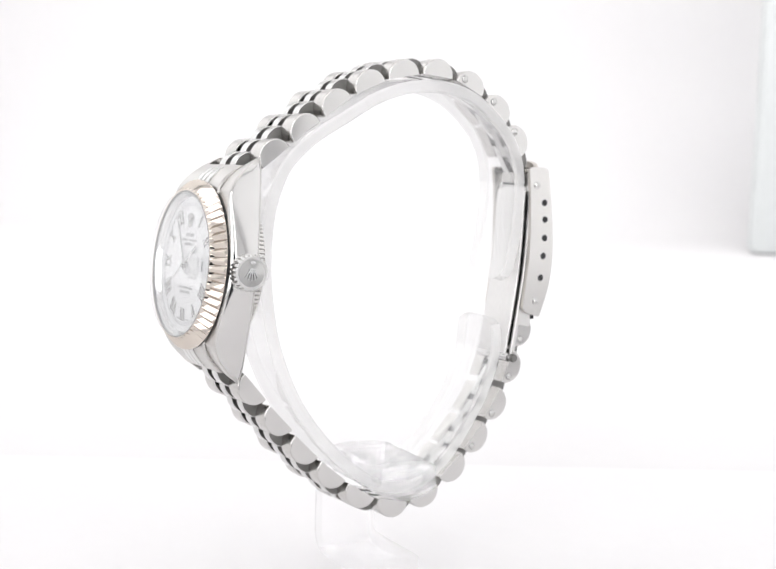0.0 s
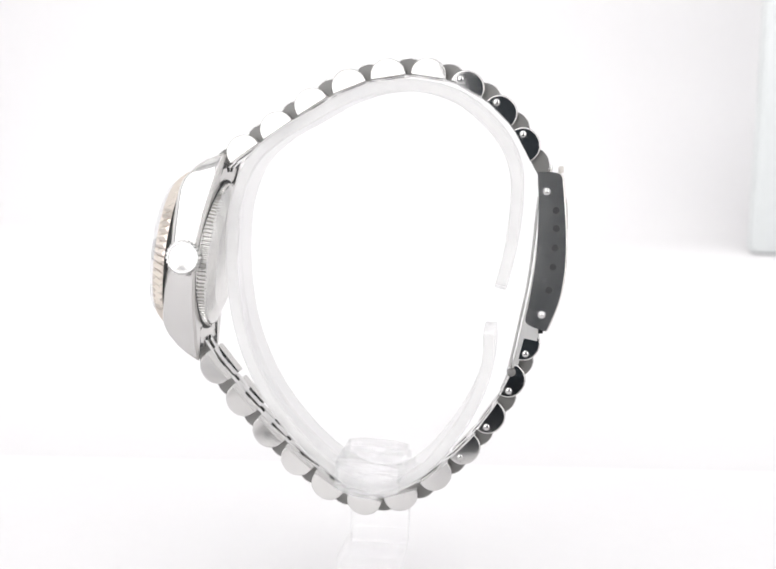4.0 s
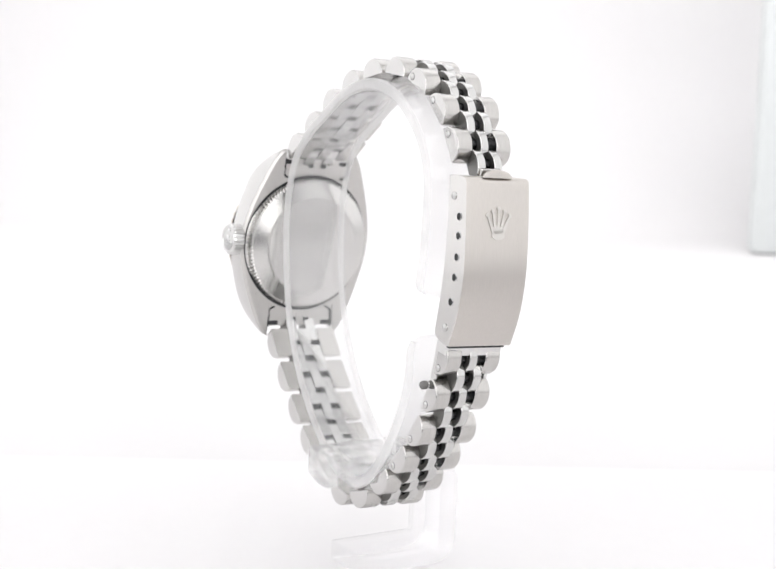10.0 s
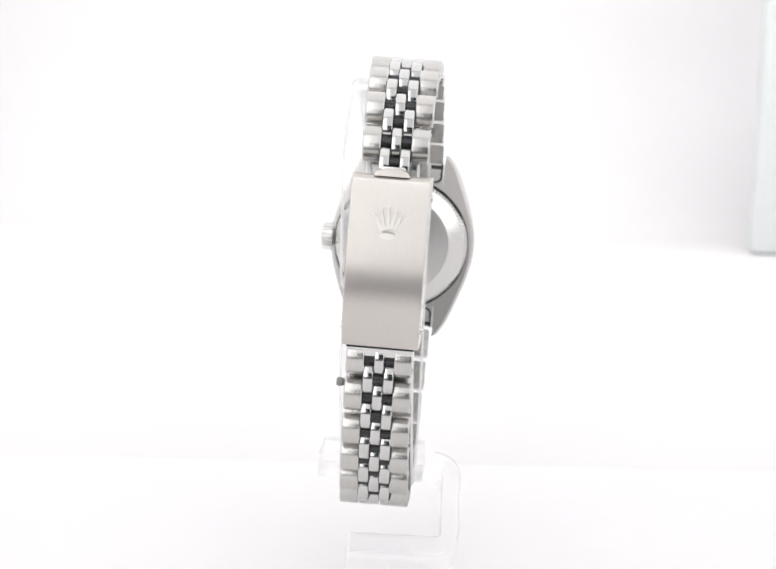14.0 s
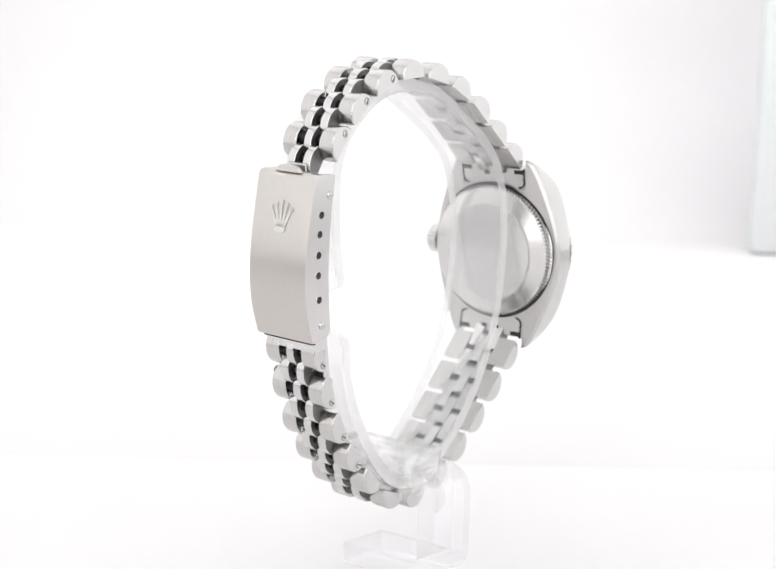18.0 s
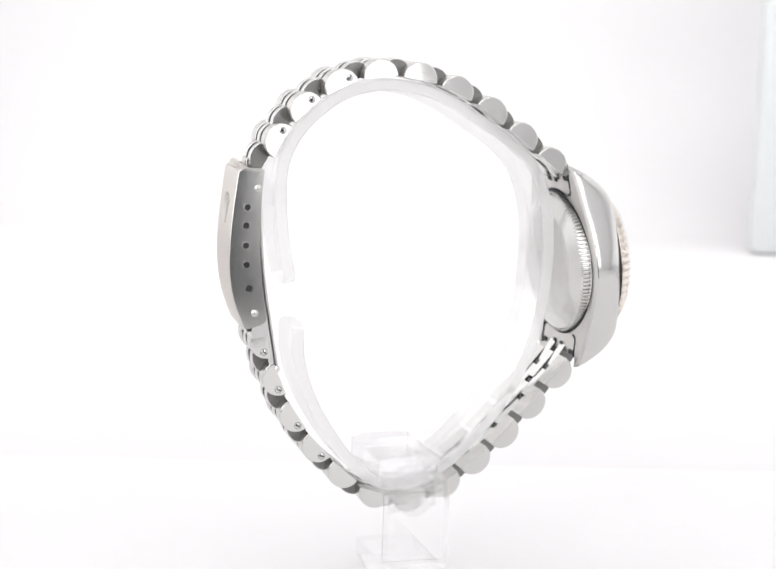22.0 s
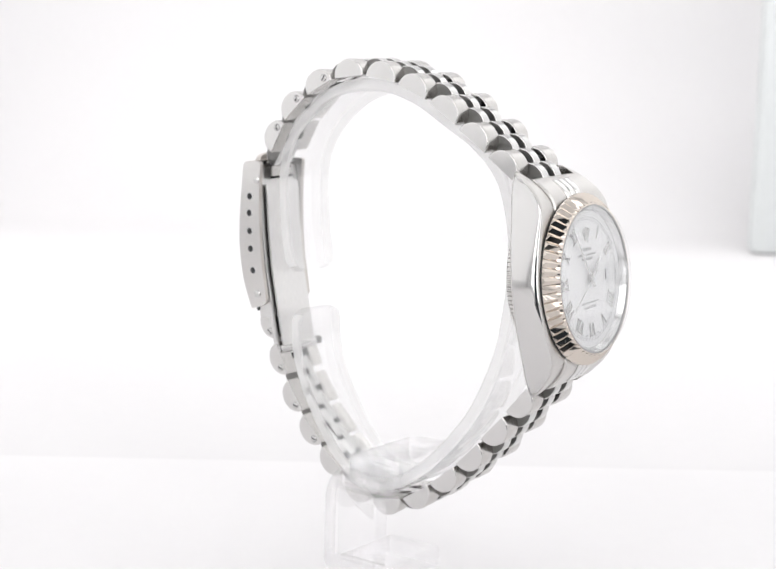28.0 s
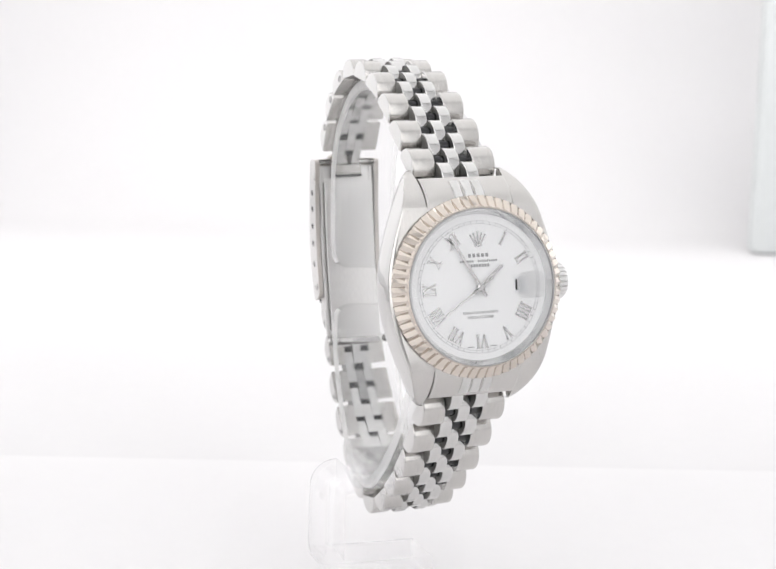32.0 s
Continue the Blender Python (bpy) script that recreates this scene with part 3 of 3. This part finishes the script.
for up in (1, -1):
    end_link(up)
    # staggered centre pieces between the end link and the first row
    y, z, deg = (TOP if up > 0 else BOTTOM)[0]
    t = Vector((0, -math.sin(radians(deg)), math.cos(radians(deg)))) * (-1 if up > 0 else 1)
    for side in (-1, 1):
        m = frame_of(y + t.y * 3.15, z + t.z * 3.15, deg - up * 6, mid_x(y) + side * 1.87)
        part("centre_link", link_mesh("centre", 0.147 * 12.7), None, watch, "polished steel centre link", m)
    for side in (-1, 1):
        tilt = CASE @ pose(0, -1.12 * MM, up * 13.0 * MM, up * 9.5, 0, 0)
        # solid near-black pieces put in for the shade of notches, gaps and holes
        part("bar_slot", box(-0.95, 0.95, -0.12, 0.3, -0.38, 0.38, 0.1), dark, watch, "dark notch beside the lug", tilt @ pose(side * 5.3 * MM, 0, up * 1.35 * MM))
        part("lug_gap", box(-0.14, 0.14, -0.1, 0.3, *sorted((up * 0.3, up * 2.0))), dark, watch, "dark gap between lug and end link", tilt @ pose(side * 6.28 * MM, 0, 0))
        arc = [V(side * (5.2 + r * math.cos(q)), y, up * (-0.35 - r * math.sin(q))) for y in (-0.08, 0.3) for r, qs in ((1.25, np.linspace(-0.6, 1.7, 9)), (0.92, np.linspace(1.7, -0.6, 9))) for q in qs]
        part("ear_gap", loft([arc[:18], arc[18:]]), dark, watch, "curved dark gap beside the end link", tilt)
        part("link_hole", box(-0.5, 0.5, -0.1, 0.3, -0.34, 0.34), dark, watch, "small square hole", tilt @ pose(side * 1.25 * MM, 0, up * 0.75 * MM))
    bar = lathe([(0.02, -6.5), (0.75, -6.5), (0.75, 6.5), (0.02, 6.5)], 16, "x")
    part("spring_bar", bar, dark, watch, "", CASE @ pose(0, -0.3 * MM, up * 14.3 * MM))

# ---- the clasp ----
CLASP = Matrix.Translation(V(0.94, -25.15, 0)) @ pose(0, 0, 0, 0, 0, -1.5)
OUT = smooth_path([(-1.25, -11.0), (-1.86, -16.0), (-2.3, -21.0), (-2.34, -26.0), (-1.58, -31.0), (0.15, -35.7)], 4)
INN = smooth_path([(2.7, -11.0), (2.35, -16.0), (2.3, -21.0), (2.5, -26.0), (3.1, -30.5), (3.75, -34.6)], 4)


def along(path, u):
    """The point at the share u of a path."""
    q = u * (len(path) - 1)
    i = min(int(q), len(path) - 2)
    return tuple(p + (r - p) * (q - i) for p, r in zip(path[i], path[i + 1]))


def corner(s, r):
    """How far a rounded corner of radius r cuts in at the distance s from the end."""
    return 0.0 if s >= r else r - math.sqrt(max(0.0, r * r - (r - s) ** 2))


def clasp_cover():
    rings = []
    total = 24.9
    inner = [0, 0.06, 0.16, 0.3, 0.5, 0.8, 1.2, 1.7]
    stations = inner + list(np.linspace(2.4, total - 2.4, 18)) + [total - v for v in inner[::-1]]
    for st in stations:
        (y0, z0), (y1, z1) = along(OUT, st / total), along(INN, st / total)
        depth = math.dist((y0, z0), (y1, z1))
        cut_out = corner(st, 1.1) + corner(total - st, 0.25)
        cut_in = corner(st, 0.5) + corner(total - st, 1.4)
        lo, hi = cut_in / depth, 1 - cut_out / depth
        h, t, e = 5.66, 0.75, 0.30
        m, q = hi - t / depth, hi - e / depth

        def at(x, s):
            x *= 1.012 - 0.024 * s
            return V(x, y1 + (y0 - y1) * s, z1 + (z0 - z1) * s)
        w = hi - 0.3 * e / depth
        rings.append([at(-h, lo), at(-h, q), at(-h + e * 0.3, w), at(-h + e, hi), at(h - e, hi), at(h - e * 0.3, w), at(h, q), at(h, lo),
                      at(h - t, lo), at(h - t, m), at(-h + t, m), at(-h + t, lo)])
    return loft(rings)


clasp_side = grain(material("satin_clasp_side", (0.68, 0.665, 0.65), 0.2, 1), 600, (1, 1, 1), 0.03, (0.15, 0.23), 0.04)
cover = part("clasp_cover", clasp_cover(), brushed_v, watch, "brushed steel fold-over clasp cover with pin holes", CLASP, 30)
ends_in(cover.data, clasp_side)
HOLES = [(-0.05, -16.8), (-0.2, -19.57), (-0.17, -22.6), (0.03, -25.55), (0.5, -29.15)]
PINS = [(1.5, -13.95), (1.45, -33.0)]
for side in (-1, 1):
    for y, z in [(hy + side * 0.3, hz) for hy, hz in HOLES]:
        # near-black disc painted for the shaded inside of each hole
        part("pin_hole", lathe([(0.02, 0), (0.52, 0), (0.52, 0.03), (0.02, 0.03)], 20, "x"), dark, cover, "", pose(side * 5.655 * MM, y * MM, z * MM, 0, 0, 0 if side > 0 else 180))
        part("hole_rim", lathe([(0.50, 0), (0.64, 0), (0.60, 0.06), (0.52, 0.06)], 20, "x"), polished, cover, "", pose(side * 5.655 * MM, y * MM, z * MM, 0, 0, 0 if side > 0 else 180))
    for y, z in [(hy + side * 0.3, hz) for hy, hz in PINS]:
        part("rivet", lathe([(0.02, 0), (0.6, 0), (0.58, 0.12), (0.4, 0.26), (0.02, 0.3)], 20, "x"), polished, cover, "domed steel rivet", pose(side * 5.655 * MM, y * MM, z * MM, 0, 0, 0 if side > 0 else 180))
part("emblem", emblem(1.75, 1.35), emblem_steel, cover, "plain raised emblem", pose(0, -2.07 * MM, -17.2 * MM, -4.4, 0, 0) @ Matrix.Diagonal((1.02, 1, 1.27, 1)))
# added bar, no real part: darkens the gap between cover and first link
part("end_gap_shade", box(-4.9, 4.9, 0.8, 1.6, -36.05, -34.9, 0.15), gap_shade, cover, "near-black bar added for shade in the gap below the cover")


def lip():
    """A low lens-shaped lip that stands up from the cover's edge."""
    rings = []
    for q, y in ((0.86, -1.3), (1.0, -1.15), (1.0, -0.8), (0.9, -0.5)):
        rings.append([V(2.5 * q * math.cos(a), y, -11.1 + 1.15 * q * math.sin(a)) for a in np.linspace(0, math.pi, 17)])
    return loft(rings)


part("finger_lip", lip(), brushed_v, cover, "small arched steel lip")
part("cover_end", box(-4.9, 4.9, -0.4, 0.3, -11.9, -11.2, 0.2), brushed, cover, "folded end of the cover")
BLADE = smooth_path([(1.9, -12.2), (2.5, -16.0), (2.85, -22.0), (3.5, -28.5), (4.6, -35.0), (5.8, -41.6)], 4)
blade = part("folding_blade", strip([(y - 0.7, z) for y, z in BLADE if z > -37.5], 4.84, 2.7, 0, 0.15), satin, watch, "long curved steel folding blade", CLASP)
for side in (-1, 1):
    part("blade_rail", strip([(y - 0.5, z) for y, z in BLADE], 0.35, 0.8, side * 4.5, 0.12), satin, blade, "raised rail along the blade")
part("inner_blade", strip([(y + 0.2, z) for y, z in BLADE[3:]], 4.13, 0.4, 0, 0.12), satin, blade, "inner steel blade")
part("hinge_barrel", lathe([(0.02, -5.2), (0.4, -5.1), (0.6, -4.8), (0.8, -4.3), (0.8, 4.3), (0.6, 4.8), (0.02, 4.9)], 20, "x"), polished, blade, "round steel hinge barrel", pose(0, 5.4 * MM, -42.2 * MM))
# polished pin end coloured darker, for how dark it reflects from the clasp side
part("pin_end", lathe([(0.02, -6.3), (0.5, -6.25), (0.66, -6.0), (0.66, -5.4), (0.4, -5.1), (0.02, -5.0)], 20, "x"), shaded, blade, "shaded steel end of the hinge pin", pose(0, 5.4 * MM, -42.2 * MM))
part("clasp_hook", box(-2.6, 2.6, 2.3, 2.65, -13.6, -11.9, 0.12), brushed, blade, "steel latch lip of the clasp")
# near-black strip put in for the shade under the latch
part("latch_gap", box(-2.7, 2.7, 2.2, 2.5, -13.95, -13.64), dark, blade, "dark gap under the latch")
part("clasp_link", box(-1.8, 1.8, 0.5, 1.5, -12.2, -9.8, 0.3), brushed, watch, "short link that joins bracelet and clasp", CLASP)

# ---- the stand ----
stand = tagged(new("watch_stand"), "clear acrylic watch stand with an open ring and bent foot", "watch stand")
RING = smooth_path([(-18.3, -29.4), (-19.6, -23.5), (-20.3, -16.8), (-20.1, -11.0), (-18.4, -6.5), (-15.3, -2.7), (-10.6, 0.8), (-4.85, 2.55), (1.3, 2.4), (7.1, 0.65), (12.8, -2.55),
                    (18.4, -6.0), (22.8, -10.5), (25.2, -17.0), (25.8, -24.0), (25.3, -31.5), (23.7, -39.0), (20.2, -47.0), (15.4, -53.5), (9.9, -58.7), (4.3, -61.9),
                    (-2.0, -62.2), (-7.3, -58.8), (-11.7, -53.2), (-15.1, -47.1), (-16.9, -41.0), (-17.0, -35.4)], 5)
ends_in(part("ring", strip(RING, 5.6, 1.9, -1.0, 0.3, 2.4), acrylic, stand, "open ring of clear acrylic").data, acrylic_edge, 0.6)
FLOOR = -EYE_Z / MM


def saddle():
    pts = [(-3.1, -57.2), (-0.5, -56.7), (4.0, -56.5), (6.9, -56.8)]
    low = [(6.9 - 10.0 * k / 8, -61.0 - 1.4 * math.sin(math.pi * k / 8)) for k in range(9)]
    loop = pts + low
    rings = []
    for x, e in ((-10.8, 0.35), (-10.5, 0.0), (5.4, 0.0), (6.0, 0.25)):
        cy, cz = 1.9, -58.3
        rings.append([V(x, y + (cy - y) * e * 0.12, z + (cz - z) * e * 0.12) for y, z in loop])
    return loft(rings)


part("saddle", saddle(), acrylic_block, stand, "thick clear saddle block across the ring")


def foot():
    """A flat bar bent twice: out from the saddle, down, and back along the table."""
    line = [(7.6, -60.3)]
    for a in np.linspace(90, 0, 7):
        line.append((7.9 + 2.6 * math.cos(radians(a)), -62.9 + 2.6 * math.sin(radians(a))))
    for a in np.linspace(0, -90, 7):
        line.append((8.2 + 2.3 * math.cos(radians(a)), FLOOR + 4.0 + 2.3 * math.sin(radians(a))))
    line.append((-6.0, FLOOR + 1.7))
    rings = []
    n = len(line)
    for i, (x, z) in enumerate(line):
        a, b = line[max(i - 1, 0)], line[min(i + 1, n - 1)]
        d = math.dist(a, b)
        nx, nz = -(b[1] - a[1]) / d, (b[0] - a[0]) / d
        t, e = 1.65, 0.3
        sec = [(-3.1, t - e), (-3.1 + e, t), (6.9 - e, t), (6.9, t - e), (6.9, -t + e), (6.9 - e, -t), (-3.1 + e, -t), (-3.1, -t + e)]
        rings.append([V(x + nx * s, y, z + nz * s) for y, s in sec])
    return loft(rings)


part("foot", foot(), acrylic_foot, stand, "bent clear acrylic foot")
for piece in stand.children:
    piece.visible_shadow = False


def motions():
    lean = pose(0, 0, 0, 0, 2.6, 0) @ pose(0, 0, 0, 0, 0, 1.5)
    times = [t for t in range(0, 33)]
    turn = {t: pose(0.3 * MM, 0, EYE_Z, 0, 0, SPIN * (t - FACING)) for t in times}
    walk(watch, [(t, turn[t] @ lean) for t in times])
    walk(stand, [(t, turn[t]) for t in times])


motions()
